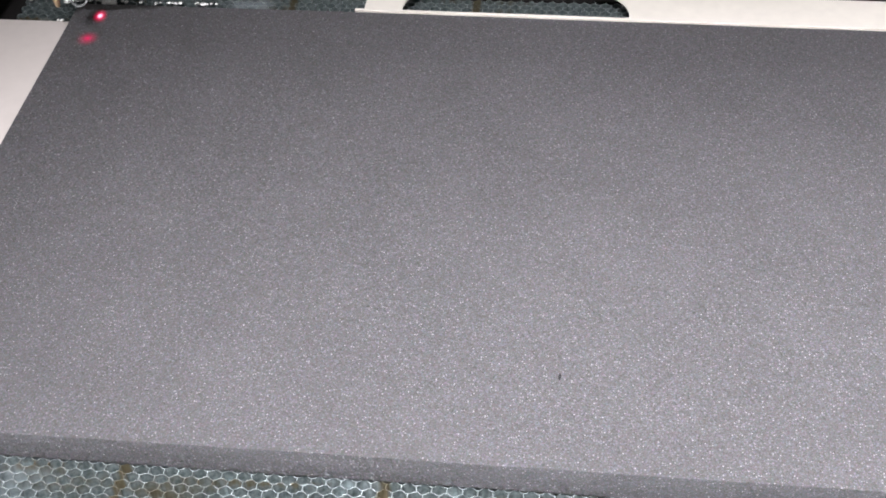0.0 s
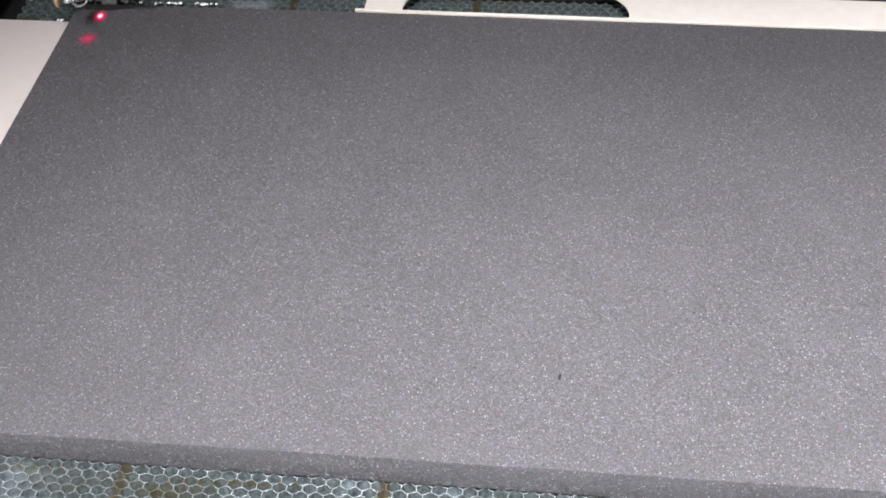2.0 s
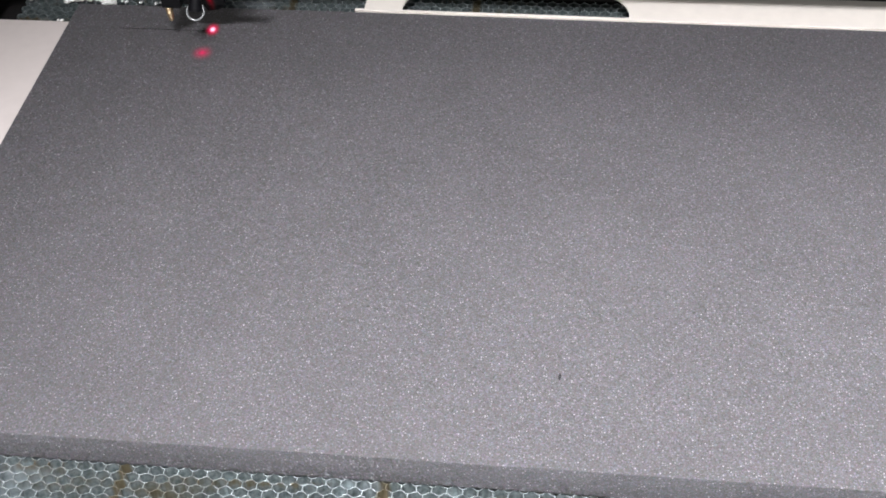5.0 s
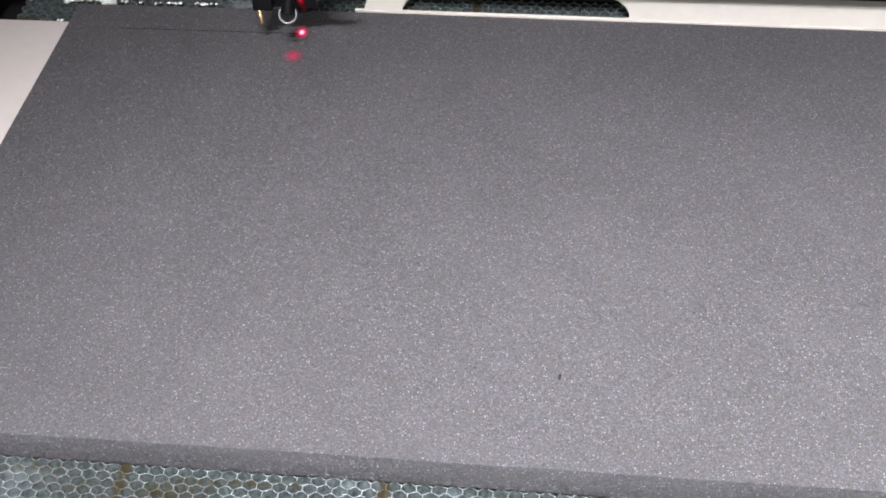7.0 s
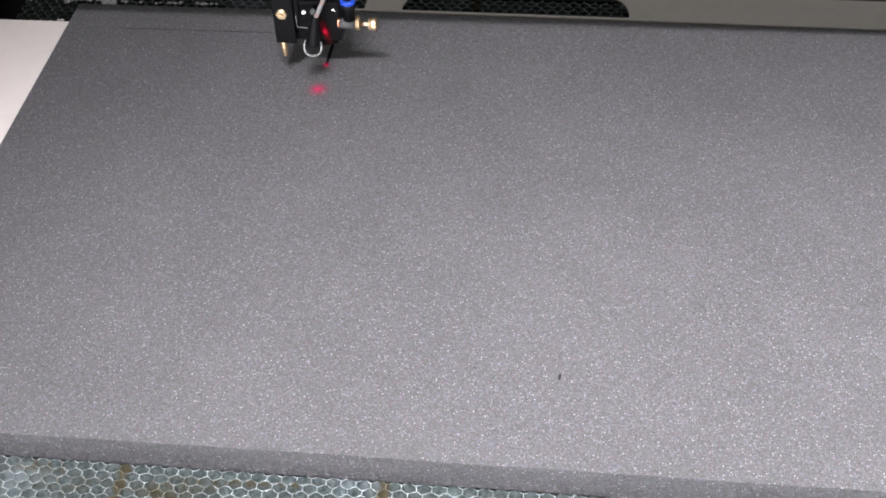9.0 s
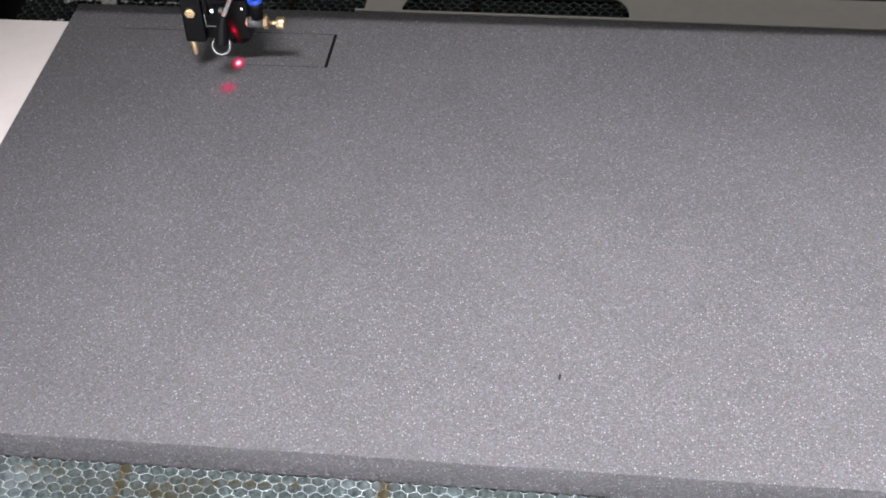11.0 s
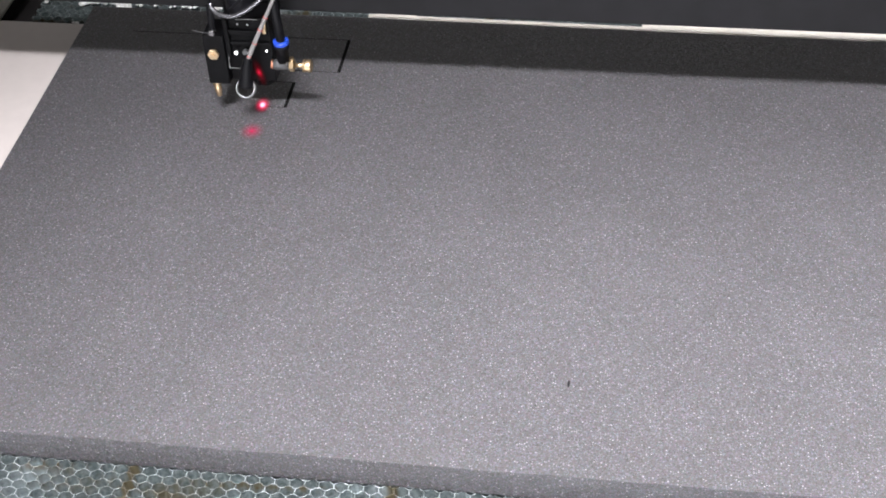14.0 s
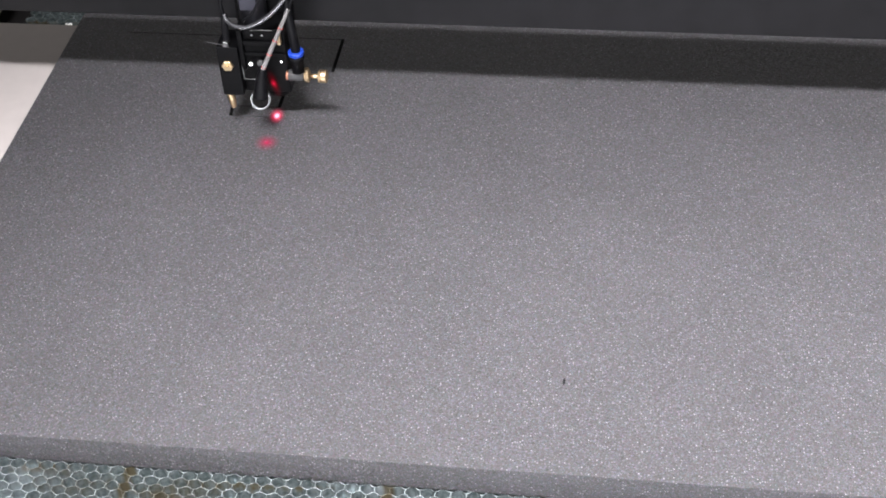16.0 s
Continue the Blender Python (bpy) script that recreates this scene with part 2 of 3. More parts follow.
LENSGLOW = glow_material("red_head_glow_light", (0.85, 0.01, 0.05), (0.4, 0.004, 0.02), 0.0, (0.0036, 0.0115), 0.34, 1.3)
LENSCORE = glow_material("red_head_core_light", (1.0, 0.02, 0.08), (0.8, 0.01, 0.04), 0.0, (0.0024, 0.0036), 0.9, 1.4)
EMBER = glow_material("laser_kerf_light", (0.8, 0.02, 0.1), (0.6, 0.01, 0.07), 0.0, (0.0036, 0.0046), 0.75, 1.6)
SCATTER = glow_material("laser_scatter_light", (0.75, 0.03, 0.13), (0.6, 0.02, 0.1), 0.0, (0.0095, 0.0105), 1.15, 1.9)


# ---- mesh helpers ----
def part(name, bm, material, parent=None, label="", smooth=False):
    me = bpy.data.meshes.new(name)
    bm.normal_update()
    bm.to_mesh(me)
    bm.free()
    if smooth:
        for p in me.polygons:
            p.use_smooth = True
    me.materials.append(material)
    ob = new(name, me)
    if parent:
        ob.parent = parent
    if label:
        ob["label"] = label
    return ob


def box(x0, x1, y0, y1, z0, z1, bevel=0.0, segments=2):
    bm = bmesh.new()
    bmesh.ops.create_cube(bm, size=1)
    for v in bm.verts:
        v.co = Vector((x0 + (v.co.x + 0.5) * (x1 - x0), y0 + (v.co.y + 0.5) * (y1 - y0), z0 + (v.co.z + 0.5) * (z1 - z0)))
    if bevel:
        bmesh.ops.bevel(bm, geom=bm.edges[:], offset=bevel, segments=segments, affect="EDGES", profile=0.5)
    return bm


def join(*bms):
    out = bms[0]
    for other in bms[1:]:
        me = bpy.data.meshes.new("joined")
        other.to_mesh(me)
        other.free()
        out.from_mesh(me)
        bpy.data.meshes.remove(me)
    return out


def turned(profile, start, axis, sides=24):
    """A lathe body: (distance along the axis, radius) pairs, from start along axis."""
    bm = bmesh.new()
    q = Vector(axis).to_track_quat("Z", "Y")
    rings = []
    for d, r in profile:
        rings.append([bm.verts.new(Vector(start) + q @ Vector((r * math.cos(2 * math.pi * k / sides), r * math.sin(2 * math.pi * k / sides), d))) for k in range(sides)])
    for a, c in zip(rings, rings[1:]):
        for k in range(sides):
            bm.faces.new((a[k], a[(k + 1) % sides], c[(k + 1) % sides], c[k]))
    bm.faces.new(rings[0][::-1])
    bm.faces.new(rings[-1])
    return bm


def pipe(points, radius, sides=12, per=8, ripple=0.0):
    """A tube along a smooth line through the points; radius may be a pair, start and end."""
    pts = [Vector(p) for p in points]
    ext = [pts[0] * 2 - pts[1], *pts, pts[-1] * 2 - pts[-2]]
    line = []
    for a, p, q, c in zip(ext, ext[1:], ext[2:], ext[3:]):
        for k in range(per):
            s = k / per
            line.append(0.5 * (2 * p + (q - a) * s + (2 * a - 5 * p + 4 * q - c) * s * s + (3 * p - a - 3 * q + c) * s ** 3))
    line.append(pts[-1])
    r0, r1 = radius if isinstance(radius, tuple) else (radius, radius)
    bm, rings = bmesh.new(), []
    side = None
    for n, p in enumerate(line):
        d = (line[min(n + 1, len(line) - 1)] - line[max(n - 1, 0)]).normalized()
        side = d.orthogonal().normalized() if side is None else (side - d * side.dot(d)).normalized()
        up = d.cross(side)
        r = (r0 + (r1 - r0) * n / (len(line) - 1)) * (1 + (ripple if n % 2 else 0))
        rings.append([bm.verts.new(p + r * (side * math.cos(2 * math.pi * k / sides) + up * math.sin(2 * math.pi * k / sides))) for k in range(sides)])
    for a, c in zip(rings, rings[1:]):
        for k in range(sides):
            bm.faces.new((a[k], a[(k + 1) % sides], c[(k + 1) % sides], c[k]))
    bm.faces.new(rings[0][::-1])
    bm.faces.new(rings[-1])
    return bm


def empty(name, at=(0, 0, 0)):
    ob = new(name)
    ob.location = at
    ob.empty_display_size = 0.02
    return ob


# ---- the room and the machine's cabinet ----
def structure(name, bm, material, label, category):
    return tagged(part(name, bm, material), label, category, kind="structure")


structure("floor", box(-2.5, 3.0, -2.4, 2.6, -1.0, -0.9), FLOOR, "grey concrete workshop floor under the machine", "floor")
structure("ceiling", box(-2.5, 3.0, -2.4, 2.6, 1.8, 1.9), WALL, "pale painted workshop ceiling", "ceiling")
structure("wall_north", box(-2.5, 3.0, 2.6, 2.7, -0.9, 1.8), WALL, "pale painted workshop wall", "wall")
structure("wall_south", box(-2.5, 3.0, -2.5, -2.4, -0.9, 1.8), WALL, "pale painted workshop wall", "wall")
structure("wall_west", box(-2.6, -2.5, -2.4, 2.6, -0.9, 1.8), WALL, "pale painted workshop wall", "wall")
structure("wall_east", box(3.0, 3.1, -2.4, 2.6, -0.9, 1.8), WALL, "pale painted workshop wall", "wall")
structure("cabinet_tray", box(-0.2, 0.82, -0.16, 0.72, -0.9, -0.022), DARK, "dark metal tray under the honeycomb bed", "machine cabinet")
structure("cabinet_side_west", box(-0.23, -0.2, -0.16, 0.72, -0.9, 0.15), DARK, "dark metal side of the cutting machine", "machine cabinet")
structure("cabinet_side_east", box(0.82, 0.85, -0.16, 0.72, -0.9, 0.15), DARK, "dark metal side of the cutting machine", "machine cabinet")
structure("cabinet_back", box(-0.2, 0.82, 0.72, 0.75, -0.9, 0.12), DARK, "dark metal back of the cutting machine", "machine cabinet")
structure("cabinet_front", box(-0.2, 0.82, -0.19, -0.16, -0.9, -0.01), DARK, "dark metal front of the cutting machine", "machine cabinet")


# ---- the honeycomb bed ----
def honeycomb():
    px, py, deep, half = 0.00795, 0.0052, 0.012, 0.00017
    x0, x1, y0, y1 = -0.056, 0.79, -0.13, 0.470
    rnd = random.Random(4)
    verts, faces = [], []

    def node(i, j, upper):
        r = random.Random(i * 7919 + j * 104729 + (5 if upper else 0))
        return (x0 + i * px / 2 + r.uniform(-1, 1) * 0.00035, y0 + j * py + (py * 0.16 if upper else -py * 0.16) + r.uniform(-1, 1) * 0.0003)

    def wave(a, c):
        """A zigzag wall with its ends laid flat, as pulled honeycomb has it."""
        line = [(a[0] + (c[0] - a[0]) * u, a[1] + (c[1] - a[1]) * v) for u, v in ((0, 0), (0.18, 0.03), (0.38, 0.24), (0.62, 0.76), (0.82, 0.97), (1, 1))]
        for p, q in zip(line, line[1:]):
            ribbon(p, q)

    def ribbon(a, c):
        d = Vector((c[0] - a[0], c[1] - a[1]))
        n = Vector((-d.y, d.x)).normalized() * half
        k, top = len(verts), rnd.uniform(-0.0003, 0.0)
        for p in (a, c):
            for s in (1, -1):
                verts.append((p[0] + s * n.x, p[1] + s * n.y, top))
                verts.append((p[0] + s * n.x, p[1] + s * n.y, -deep))
        faces.extend(((k, k + 2, k + 6, k + 4), (k, k + 4, k + 5, k + 1), (k + 2, k + 3, k + 7, k + 6)))

    cols, rows = int((x1 - x0) / px * 2), int((y1 - y0) / py)
    for j in range(rows):
        for i in range(cols):
            up = (i + j) % 2 == 0
            wave(node(i, j, up), node(i + 1, j, not up))
            if up:
                ribbon(node(i, j, True), node(i, j + 1, False))
    me = bpy.data.meshes.new("honeycomb_mesh")
    me.from_pydata(verts, [], faces)
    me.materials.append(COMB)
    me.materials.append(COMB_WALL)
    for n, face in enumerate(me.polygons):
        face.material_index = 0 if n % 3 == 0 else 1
    return me


bed = tagged(empty("honeycomb_bed"), "stained grey-green aluminium honeycomb cutting bed", "cutting bed")
cells = new("honeycomb_mesh", honeycomb())
cells.parent = bed
cells["kind"] = "stuff"
part("bed_pan", box(-0.057, 0.795, -0.135, 0.472, -0.022, -0.0135, 0.0005), plain("bed_pan_metal", (0.13, 0.155, 0.155), 0.4, 0.5, grain=0.5, scale=90), bed)
part("bed_edge", box(-0.057, 0.795, 0.4655, 0.4690, -0.0135, 0.0006, 0.0004), DARK, bed)
RUSTY = plain("rusty_slat", (0.1, 0.06, 0.02), 0.7, grain=0.5, scale=160)
PALE = plain("pale_slat", (0.2, 0.24, 0.25), 0.35, 0.2, grain=0.3, scale=160)
for x, wide, look_of, words in ((0.098, 0.013, PALE, "pale slat"), (0.1525, 0.0035, RUSTY, "rusty slat"), (0.2095, 0.003, PALE, "pale slat"), (0.2715, 0.009, PALE, "pale slat"),
                                (0.2935, 0.005, RUSTY, "rusty slat"), (0.329, 0.003, PALE, "pale slat"), (0.389, 0.004, RUSTY, "rusty slat")):
    part("support_slat", box(x - wide / 2, x + wide / 2, -0.13, 0.468, -0.0134, -0.0085, 0.0004), look_of, bed, words)

# ---- left rail, lipped side tray, slotted sheet ----
rail = structure("guide_rail", box(-0.1165, -0.0815, -0.16, 0.72, -0.006, 0.0205, 0.006, 5), RAIL, "shiny pale aluminium guide rail along the bed", "rail")
structure("rail_support", box(-0.112, -0.088, -0.16, 0.72, -0.022, -0.006), DARK, "dark bar under the guide rail", "rail")

tray = tagged(empty("side_tray"), "white painted steel strip beside the foam", "side tray")
part("tray_plate", box(-0.0735, -0.0012, -0.12, 0.403, 0.0085, 0.01, 0.0004), LIPPED, tray)
part("tray_lip", box(-0.0752, -0.0737, -0.12, 0.403, 0.0005, 0.0148, 0.0006), LIPPED, tray, "upturned painted lip")


def slotted_sheet():
    """A steel sheet with a long round-ended handle slot."""
    bm = bmesh.new()
    z, thick = 0.0125, 0.0014
    x0, x1, y0, y1 = 0.2125, 0.79, 0.4175, 0.4618
    sx0, sx1, cy, r = 0.2405, 0.4065, 0.4312, 0.0292
    outer, inner = [], []
    pts = []
    for k in range(33):
        a = math.pi / 2 + math.pi * k / 32
        pts.append((sx0 + r + r * math.cos(a), cy + r * math.sin(a)))
    for k in range(33):
        a = -math.pi / 2 + math.pi * k / 32
        pts.append((sx1 - r + r * math.cos(a), cy + r * math.sin(a)))
    front = y0 + 0.002
    pts = [(x, max(y, front)) for x, y in pts]
    for x, y in pts:
        s = 1e9
        dx, dy = x - (sx0 + sx1) / 2, y - (cy + 0.008)
        for lim, d in (((x1 if dx > 0 else x0) - (sx0 + sx1) / 2, dx), ((y1 if dy > 0 else y0) - (cy + 0.008), dy)):
            if abs(d) > 1e-9:
                s = min(s, lim / d)
        inner.append((x, y))
        outer.append(((sx0 + sx1) / 2 + dx * s, cy + 0.008 + dy * s))
    full_o, full_i = [], []
    corners = [(x0, y1), (x0, y0), (x1, y0), (x1, y1)]
    n = len(inner)
    for k in range(n):
        full_o.append(outer[k])
        full_i.append(inner[k])
        a, c = outer[k], outer[(k + 1) % n]
        for cx, cy2 in corners:
            on_a = abs(a[0] - cx) < 1e-6 or abs(a[1] - cy2) < 1e-6
            on_c = abs(c[0] - cx) < 1e-6 or abs(c[1] - cy2) < 1e-6
            if on_a and on_c and abs(a[0] - c[0]) > 1e-6 and abs(a[1] - c[1]) > 1e-6:
                full_o.append((cx, cy2))
                full_i.append(inner[k])
    for zz in (z, z - thick):
        oo = [bm.verts.new((x, y, zz)) for x, y in full_o]
        ii = [bm.verts.new((x, y, zz)) for x, y in full_i]
        for k in range(len(oo)):
            q = (oo[k], oo[(k + 1) % len(oo)], ii[(k + 1) % len(oo)], ii[k])
            try:
                bm.faces.new(q if zz == z else q[::-1])
            except ValueError:
                pass
    bmesh.ops.remove_doubles(bm, verts=bm.verts[:], dist=1e-6)
    bmesh.ops.dissolve_degenerate(bm, dist=1e-6, edges=bm.edges[:])
    bmesh.ops.recalc_face_normals(bm, faces=bm.faces[:])
    return bm


sheet = tagged(empty("slotted_sheet"), "cream painted steel sheet with a long round-ended slot", "steel sheet")
part("sheet_plate", slotted_sheet(), SHEET, sheet)
part("sheet_lip", box(0.2085, 0.79, 0.4135, 0.4165, 0.0005, 0.0205, 0.0006), SHEET, sheet, "upturned cream painted lip")
sheet.matrix_basis = Matrix.Translation((0.2085, 0.4135, 0)) @ pose(0, 0, 0, 0, 0, -0.68) @ Matrix.Translation((-0.2085, -0.4135, 0))
part("sheet_foot", box(0.46, 0.78, 0.43, 0.455, 0.0005, 0.0108, 0.0005), SHEET, sheet)


# ---- the foam slab ----
def slab():
    """A soft-edged slab whose front edge wavers slightly."""
    bm = box(0.0008, 0.74, 0.0, 0.412, 0.0006, 0.02)
    bmesh.ops.subdivide_edges(bm, edges=[e for e in bm.edges if abs(e.verts[0].co.x - e.verts[1].co.x) > 0.1], cuts=60)
    bmesh.ops.bevel(bm, geom=[e for e in bm.edges if e.is_boundary or (len(e.link_faces) == 2 and e.calc_face_angle(0) > 0.5)], offset=0.0003, segments=2, affect="EDGES")
    for v in bm.verts:
        if v.co.y > 0.3:
            v.co.y -= 0.0118 * max(0.0, v.co.x - 0.2)
        if v.co.z > 0.004:
            v.co.y += 0.0005 * noise.noise((v.co.x * 14, v.co.y * 3, 0))
    return bm


foam = tagged(empty("foam_slab"), "grey speckled open-cell foam slab lying on the honeycomb", "foam slab")
part("slab", slab(), FOAM, foam)
nick = part("nick", turned([(-0.0026, 0.0002), (-0.0014, 0.0006), (0.0, 0.0008), (0.0012, 0.0006), (0.0024, 0.0002)], (0.3795, 0.0636, 0.0199), (0.05, 1, 0), 10), plain("dark_nick", (0.03, 0.03, 0.031), 0.9, spec=0.1), foam, "small dark nick")


# ---- crumbs on the bed ----
def crumb(size, seed):
    bm = bmesh.new()
    bmesh.ops.create_icosphere(bm, subdivisions=2, radius=size)
    for v in bm.verts:
        v.co *= 1 + 0.55 * noise.noise(v.co * (1.6 / size) + Vector((seed * 3.1, seed, 0)))
        v.co.z *= 0.55
    return bm


rnd = random.Random(11)
crumb_meshes = []
for k in range(5):
    ob = tagged(part("foam_crumb", crumb(0.0022, k), WHITE, smooth=True), "white fluffy crumb lying on the honeycomb", "crumb", "crumbs on the bed")
    ob.location = (-0.018 + 0.007 * k, 0.448 + rnd.uniform(-0.004, 0.004), 0.001)
    crumb_meshes.append(ob)
for k in range(94):
    u = rnd.random()
    if k < 70:
        at = (-0.023 + 0.038 * u, 0.442 + 0.009 * math.sin(0.5 + 2.6 * u) + rnd.gauss(0, 0.0022), 0.001)
    elif k < 90:
        at = (0.018 + 0.085 * u, 0.4455 + rnd.uniform(-0.001, 0.001), 0.0008)
    else:
        at = ((-0.053, -0.0525, -0.022, -0.019)[k - 90], (0.447, 0.4455, 0.4185, 0.418)[k - 90], 0.0005)
    bit = copy_thing(crumb_meshes[k % 5], pose(*at, 0, 0, rnd.uniform(0, 360)))
    bit.scale = [rnd.uniform(0.7, 1.35) if k < 70 else rnd.uniform(0.35, 0.8)] * 3

# ---- the gantry beam ----
gantry = tagged(empty("gantry_beam", (0, 0.330, 0)), "black anodised gantry beam across the machine", "gantry beam")
part("beam_body", box(-0.2, 0.82, 0.0135, 0.0455, 0.0867, 0.1215, 0.0012), BEAM, gantry)
# the beam's top as a paler strip: overhead light put into its colour
part("beam_lit_top", box(-0.2, 0.82, 0.0150, 0.044, 0.1215, 0.124, 0.0006), plain("grey_lit_beam_top", (0.2, 0.19, 0.2), 0.45, 0.3), gantry, "grey strip for the beam's lit top")

# ---- the cutting head; its origin is the laser spot's place, z from the bed ----
cutter = tagged(empty("cutting_head", (0.022, 0.396, 0)), "black laser cutting head with brass fittings and cables", "cutting head")
MM = 0.001


def mm(*v):
    return tuple(c * MM for c in v)


def hbox(x0, x1, y0, y1, z0, z1, bevel=0.6):
    return box(x0 * MM, x1 * MM, y0 * MM, y1 * MM, z0 * MM, z1 * MM, bevel * MM)


def lathe(profile, start, axis, sides=24):
    return turned([(d * MM, r * MM) for d, r in profile], mm(*start), axis, sides)


part("head_body", hbox(-16, 15, -10, 9, 47, 95), BLACK, cutter)
part("carriage_plate", hbox(-20, 17, 9, 13.2, 66, 128), BLACK, cutter)
part("side_block", hbox(-28.5, -14.5, -17, 4, 48, 85, 0.8), BLACK, cutter)
part("clamp_plate", hbox(-14.5, -11.5, -14, 6, 66, 96, 0.4), BLACK, cutter)
part("lens_tube", lathe([(0, 9), (36, 9), (37, 8)], (-6, 2, 88), (0, 0, 1), 32), TUBE, cutter, "dark lens tube", True)
part("label_plate", hbox(-11.5, -0.5, -8, -6.8, 107, 117, 0.3), plain("blue_grey_label", (0.03, 0.03, 0.042), 0.4), cutter, "blue-grey label plate")
part("nozzle", lathe([(0, 2.2), (1, 2.6), (10, 7), (14, 8), (14.5, 8)], (0, 2, 36), (0, 0, 1)), BLACK, cutter, "black tapered nozzle", True)
screw = part("thumb_screw", lathe([(0, 3.9), (1.6, 3.9), (2, 3.5), (2.0, 1.4), (3.4, 1.3)], (-22.2, -16.8, 71.5), (0.05, -1, 0), 6), BRASS, cutter, "worn brass screw")
part("spring_column", pipe([mm(-21.5, -13, 86), mm(-21.5, -13, 96), mm(-21, -12, 106)], 2.0 * MM, 12, 14, 0.22), RUBBER, cutter, "black ribbed cable gland")
part("gland_nut", lathe([(0, 2.8), (3.2, 2.8), (3.6, 2.4)], (-21.8, -14, 84.8), (0, 0, 1), 6), STEEL, cutter, "silver gland nut")
part("locating_pin", lathe([(0, 1.0), (0.8, 1.7), (5, 2.3), (12.5, 2.6)], (-23.8, -14, 36), (-0.06, 0, 1)), BRASS, cutter, "brass pin", True)
part("hose", pipe([mm(-21, -12, 106), mm(-19.5, -14, 104), mm(-14, -17, 101.5), mm(-5, -18, 101.5), mm(6, -17, 107), mm(16, -15, 116), mm(24, -10, 128), mm(27, 0, 150)], 1.45 * MM, 12, 8), HOSE, cutter, "silver flexible hose", True)
sleeve = part("braided_sleeve", pipe([mm(21.5, -14.2, 113), mm(14.7, -16.8, 99), mm(7.9, -19.4, 85), mm(1.2, -22, 71)], (1.15 * MM, 1.6 * MM), 14, 8), BRAID, cutter, "pale braided sleeve with red tracer rings", True)
for s in (0.3, 0.5, 0.72, 0.93):
    p = Vector(mm(21.5, -14.2, 113)).lerp(Vector(mm(1.2, -22, 71)), s)
    ax = Vector((20.3, 7.8, 42))
    part("tracer_ring", turned([(0, 1.65 * MM), (0.35 * MM, 1.65 * MM)], p, ax, 14), REDTAPE, sleeve, "red ring")
part("sleeve_tail", pipe([mm(22, -14, 114), mm(25, -12, 124), mm(27, -4, 150)], 1.2 * MM), RUBBER, cutter, "", True)
boot = part("pointer_boot", pipe([mm(1.6, -21.8, 73), mm(0.5, -22.4, 67.5), mm(-0.7, -23.5, 59.5), mm(-1.4, -25, 53)], (2.3 * MM, 5.2 * MM), 20, 6), RUBBER, cutter, "black rubber boot", True)


def torus(centre, normal, major, minor, sides=36, round_=10):
    bm = bmesh.new()
    q = Vector(normal).to_track_quat("Z", "Y")
    rings = []
    for i in range(sides):
        a = 2 * math.pi * i / sides
        rings.append([bm.verts.new(Vector(centre) + q @ Vector(((major + minor * math.cos(w)) * math.cos(a), (major + minor * math.cos(w)) * math.sin(a), 1.6 * minor * math.sin(w)))) for w in (2 * math.pi * k / round_ for k in range(round_))])
    for i in range(sides):
        a, c = rings[i], rings[(i + 1) % sides]
        for k in range(round_):
            bm.faces.new((a[k], c[k], c[(k + 1) % round_], a[(k + 1) % round_]))
    return bm


part("pointer_ring", torus(mm(-1.5, -25.5, 51.6), (0.1, -0.85, 0.5), 5.9 * MM, 0.75 * MM), CLEAR, cutter, "milky plastic ring", True)
part("bracket", join(hbox(-13.5, -12.7, -16, -15, 60, 70, 0.2), hbox(-13, -2, -16, -15, 60, 60.8, 0.2)), STEEL, cutter, "thin bent steel bracket")
part("cap_screw", lathe([(0, 1.8), (2, 1.8), (2.5, 1.2)], (-7.5, -13.5, 71.5), (0, -1, 0.3), 16), STEEL, cutter, "bright screw head")
part("cap_screw", lathe([(0, 1.9), (2, 1.9), (2.3, 1.5)], (-1.5, -13.5, 72), (0, -1, 0.3), 16), GREY, cutter, "grey screw head")
part("cap_screw", lathe([(0, 0.7), (1.6, 0.7)], (11.5, -9.5, 71), (0, -1, 0.3), 12), STEEL, cutter, "bright screw head")
part("cap_screw", lathe([(0, 0.7), (1.2, 0.7)], (-5.5, -10, 90.5), (0, -1, 0.4), 12), STEEL, cutter, "bright screw head")
part("cap_screw", lathe([(0, 0.7), (1.2, 0.7)], (1.2, -10, 90.5), (0, -1, 0.4), 12), STEEL, cutter, "bright screw head")
part("trim_wire", pipe([mm(-6, -11, 94.5), mm(2, -11.5, 95.2), mm(8, -11, 94.8)], 0.35 * MM, 8), STEEL, cutter, "thin steel wire")
part("terminal", hbox(11, 13.6, -14, -11, 86, 94, 0.5), BRASS, cutter, "brass terminal")
part("cable", pipe([mm(-21, -12, 104), mm(-22, -11, 116), mm(-17, -4, 130), mm(-10, 6, 150)], 1.3 * MM), RUBBER, cutter, "thin black cable", True)
part("cable", pipe([mm(-9, -12, 96), mm(-8, -15, 104), mm(0, -15, 112), mm(6, -8, 128), mm(8, 4, 150)], 0.9 * MM), RUBBER, cutter, "thin black cable", True)
part("signal_wire", pipe([mm(-19.5, -16.6, 86.5), mm(-28, -16.4, 87.2), mm(-34, -16, 88.2)], 0.22 * MM, 8), GREY, cutter, "thin bent wire")
part("clamp_bar", hbox(-12, 14, -12.2, -10, 76, 78.2, 0.3), BLACK, cutter)
part("clamp_bar", hbox(-12, 14, -12.6, -10, 84, 87, 0.3), BLACK, cutter)
part("lens_cap", lathe([(0, 6.2), (2, 6.6), (5, 6.6), (6, 5.8)], (5, 0, 40.5), (0, 0, 1), 24), BLACK, cutter)
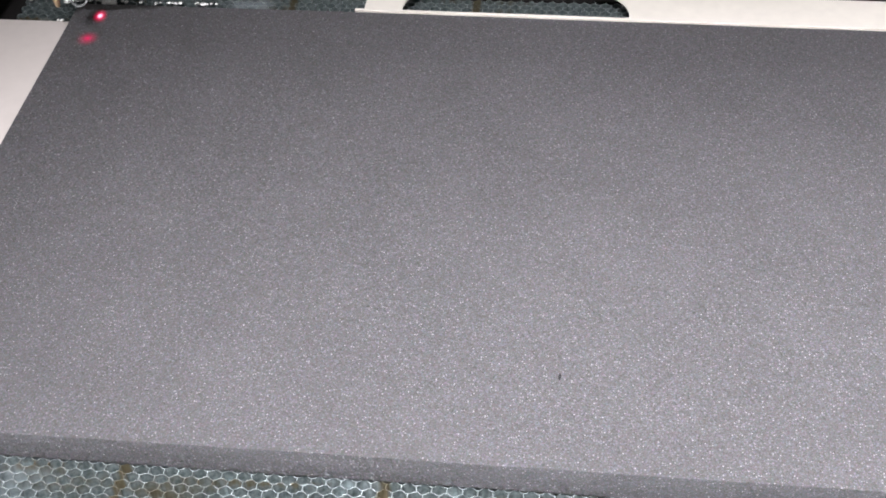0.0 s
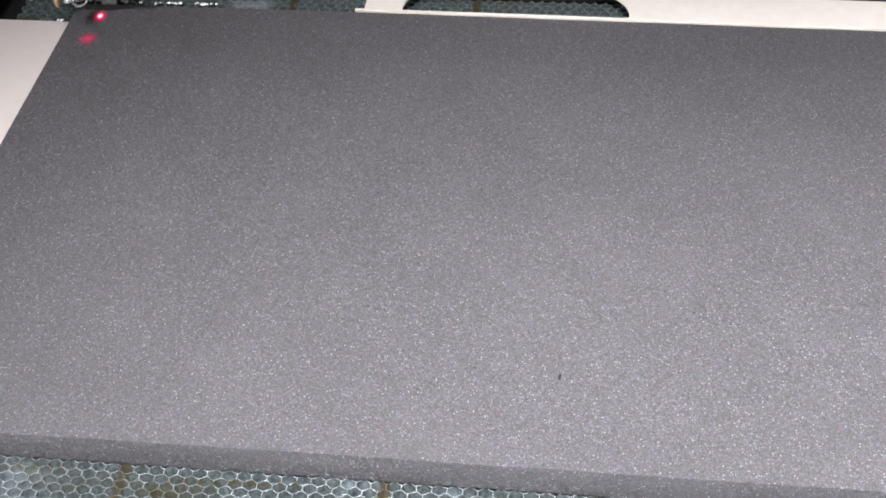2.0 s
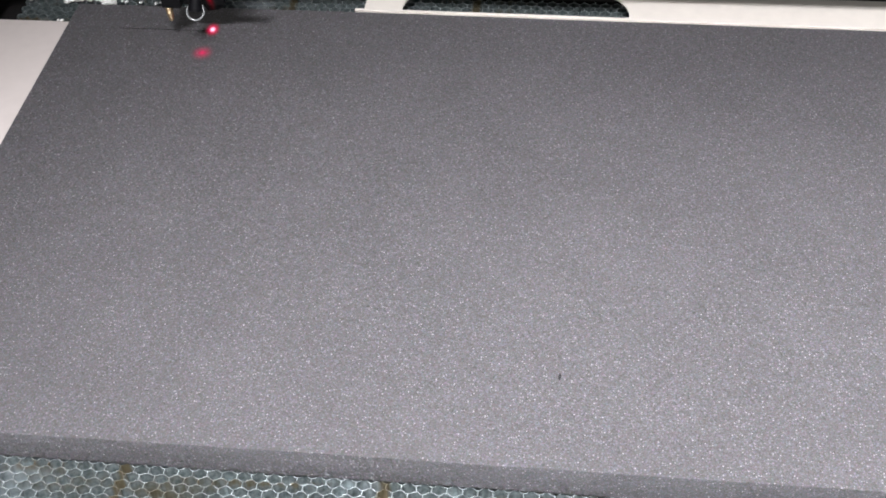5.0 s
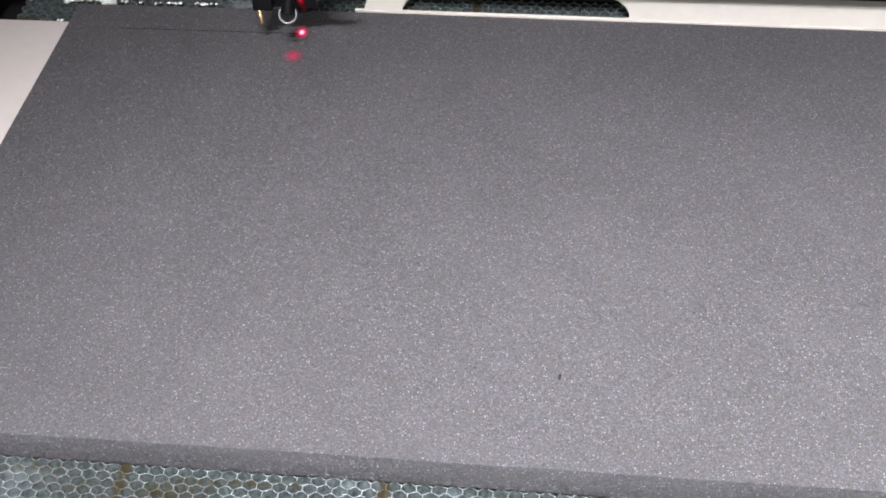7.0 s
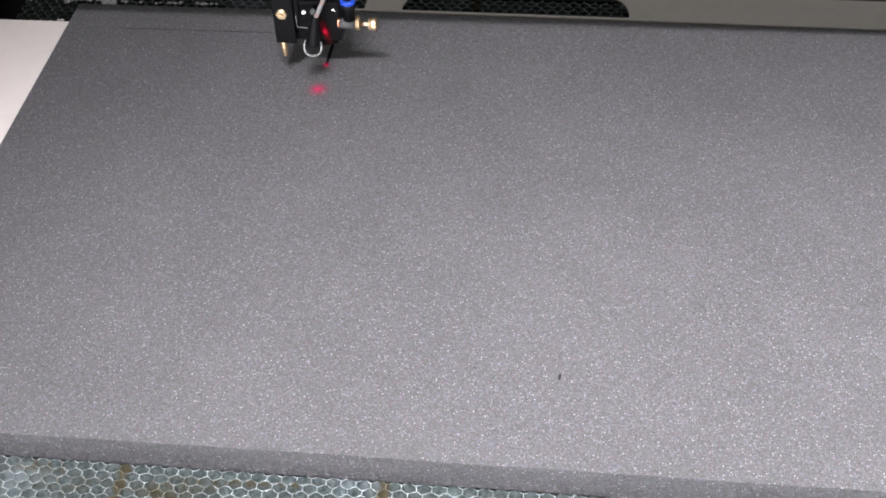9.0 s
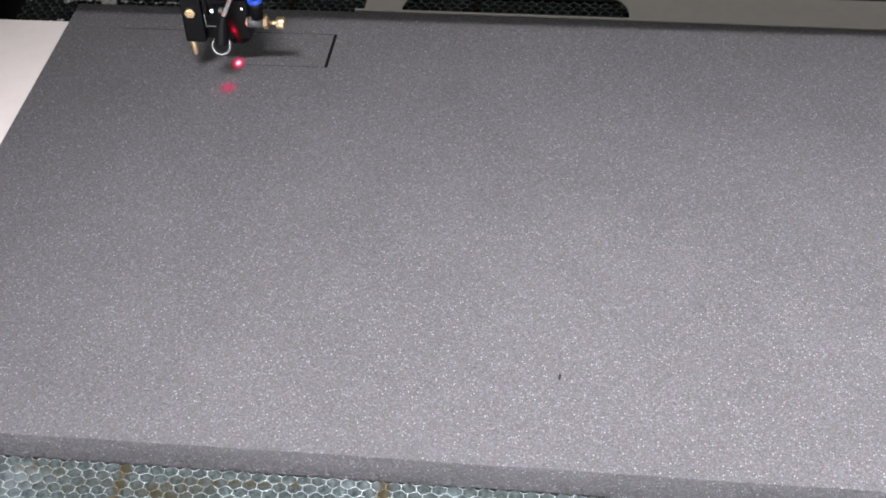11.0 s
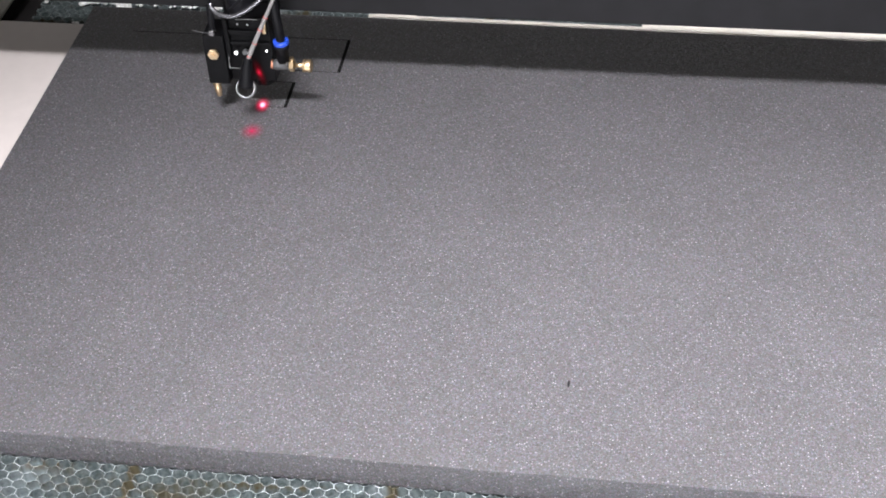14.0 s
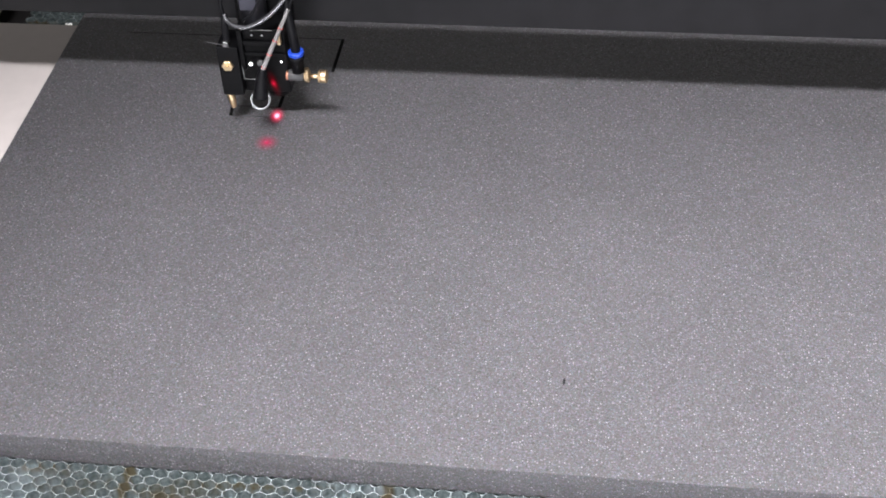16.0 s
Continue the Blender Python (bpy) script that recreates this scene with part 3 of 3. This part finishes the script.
fitting = part("air_fitting", lathe([(0, 4.0), (9, 4.2), (10, 5.0), (12.5, 5.2)], (22.5, -13.5, 66.5), (0, 0, 1)), RUBBER, cutter, "black elbow body", True)
part("release_collar", lathe([(0, 4.6), (0.4, 5.1), (2.4, 5.2), (3, 4.7), (3.1, 3.2)], (22.5, -13.5, 79), (0, 0, 1)), BLUE, fitting, "blue release collar")
part("air_tube", pipe([mm(22.5, -13.5, 80), mm(22, -14, 94), mm(20, -10, 112), mm(20, 0, 150)], 3.0 * MM), RUBBER, fitting, "black air tube", True)
part("copper_washer", lathe([(0, 3.2), (1.3, 3.2)], (14.8, -14, 63.5), (1, 0, 0)), COPPER, cutter, "copper washer")
part("valve_body", lathe([(0, 3.2), (0.6, 3.7), (10, 3.7)], (16, -14, 63.5), (1, 0, 0)), GREY, cutter, "grey valve body", True)
part("hex_nut", lathe([(0, 3.9), (0.4, 4.4), (2.8, 4.4), (3.2, 3.9)], (26.6, -14, 63.5), (1, 0, 0), 6), BRASS, cutter, "brass hex nut")
part("grub_screw", lathe([(0, 1.6), (2, 1.6)], (28.4, -14.5, 67.4), (0, 0, 1), 12), BRASS, cutter, "brass grub screw")
part("valve_stem", lathe([(0, 1.5), (7, 1.5)], (29.6, -14, 63.5), (1, 0, 0), 16), BRASS, cutter, "brass threaded stem", True)
part("knurled_knob", lathe([(0, 2.6), (0.2, 4.1), (1.6, 4.3), (1.8, 3.7), (2.2, 3.7), (2.4, 4.2), (5.2, 4.2), (5.6, 3.6)], (35.4, -14, 63.5), (1, 0, 0), 20), BRASS, cutter, "brass knurled knob")


def disc(radius_x, radius_y, at, material, name, label, turn=(0, 0, 8.5)):
    bm = bmesh.new()
    bmesh.ops.create_circle(bm, cap_ends=True, radius=1.0, segments=40)
    for v in bm.verts:
        v.co.x *= radius_x
        v.co.y *= radius_y
    ob = part(name, bm, material, cutter, label)
    ob.matrix_basis = pose(*at, *turn)
    ob.visible_shadow = False
    return ob


spot = disc(0.0064, 0.0102, (0, -0.0006, 0.0205), SPOT, "laser_spot", "bright red laser spot")
disc(0.0036, 0.0046, (0, -0.0010, 0.0203), EMBER, "laser_kerf_glow", "small dim red glow in the cut")
disc(0.0095, 0.0105, (-0.0005, -0.0298, 0.0204), SCATTER, "laser_scatter", "faint red patch of scattered laser light")
# glowing discs stand in for red light scattered on the black head
disc(0.0036, 0.0115, (0.0054, -0.0131, 0.0555), LENSGLOW, "red_head_glow", "dim red pointer glow on the head", (90, -13, 0))
disc(0.0024, 0.0036, (0.0050, -0.0134, 0.0560), LENSCORE, "red_head_glow", "bright red pointer glow on the head", (90, -13, 0))


# ---- what moves: the laser's way over the foam, and the cut that it leaves ----
WAY = [
    (0.0, 0.0222, 0.3962), (2.68, 0.0222, 0.3962), (2.87, 0.0405, 0.3832),
    (7.76, 0.2005, 0.3832), (9.06, 0.2005, 0.3430), (10.98, 0.1385, 0.3430), (11.10, 0.1385, 0.3430),
    (11.50, 0.1392, 0.3288), (12.55, 0.1720, 0.3288), (13.50, 0.1720, 0.2998), (14.52, 0.1399, 0.2996), (14.62, 0.1399, 0.2996),
    (14.98, 0.1410, 0.2886), (16.0, 0.1727, 0.2886),
]


def laser_at(t):
    for (ta, xa, ya), (tb, xb, yb) in zip(WAY, WAY[1:]):
        if t <= tb:
            s = max(0.0, (t - ta) / (tb - ta))
            return xa + (xb - xa) * s, ya + (yb - ya) * s
    return WAY[-1][1:]


def motions():
    times = {round(t, 2) for t, *_ in WAY} | {round(0.2 * k, 2) for k in range(81)}
    for t, *_ in WAY[1:-1]:
        times |= {round(t - 0.04, 2), round(t + 0.04, 2)}
    times = sorted(times)
    walk(cutter, [(t, pose(*laser_at(t), 0)) for t in times])
    walk(gantry, [(t, pose(0, laser_at(t)[1], 0)) for t in times])
    high, low = pose(0, -0.0006, 0.0205, 0, 0, 8.5), pose(0, -0.0006, 0.014, 0, 0, 8.5)
    walk(spot, [(0, high), (7.82, high), (7.95, low), (9.04, low), (9.14, high), (11.06, high), (11.2, low), (11.5, low), (11.6, high),
                (12.6, high), (12.75, low), (13.46, low), (13.56, high), (14.6, high), (14.72, low), (14.87, low), (14.97, high), (16.0, high)])
    for (ta, xa, ya), (tb, xb, yb) in zip(WAY[2:], WAY[3:]):
        length = math.hypot(xb - xa, yb - ya)
        if length < 1e-4:
            continue
        along_x = abs(xb - xa) > abs(yb - ya)
        count = max(2, round(length / (0.007 if along_x else 0.003)))
        width = (0.00019 if ya > 0.37 else 0.00024) if along_x else 0.0022
        step = length / count
        for k in range(count):
            ob = part("cut", box(-step / 2 - 0.0001, step / 2 + 0.0001, -width / 2, width / 2, -0.012, 0.0) if along_x
                      else box(-width / 2, width / 2, -step / 2 - 0.0001, step / 2 + 0.0001, -0.012, 0.0), CHAR, foam, "dark laser cut")
            s = (k + 0.5) / count
            x, y, t = xa + (xb - xa) * s, ya + (yb - ya) * s - 0.0018, ta + (tb - ta) * (k + 0.9) / count
            low, high = pose(x, y, 0.0165), pose(x, y, 0.02025)
            walk(ob, [(0, low), (t - 0.04, low), (t + 0.04, high), (16.1, high)])


motions()
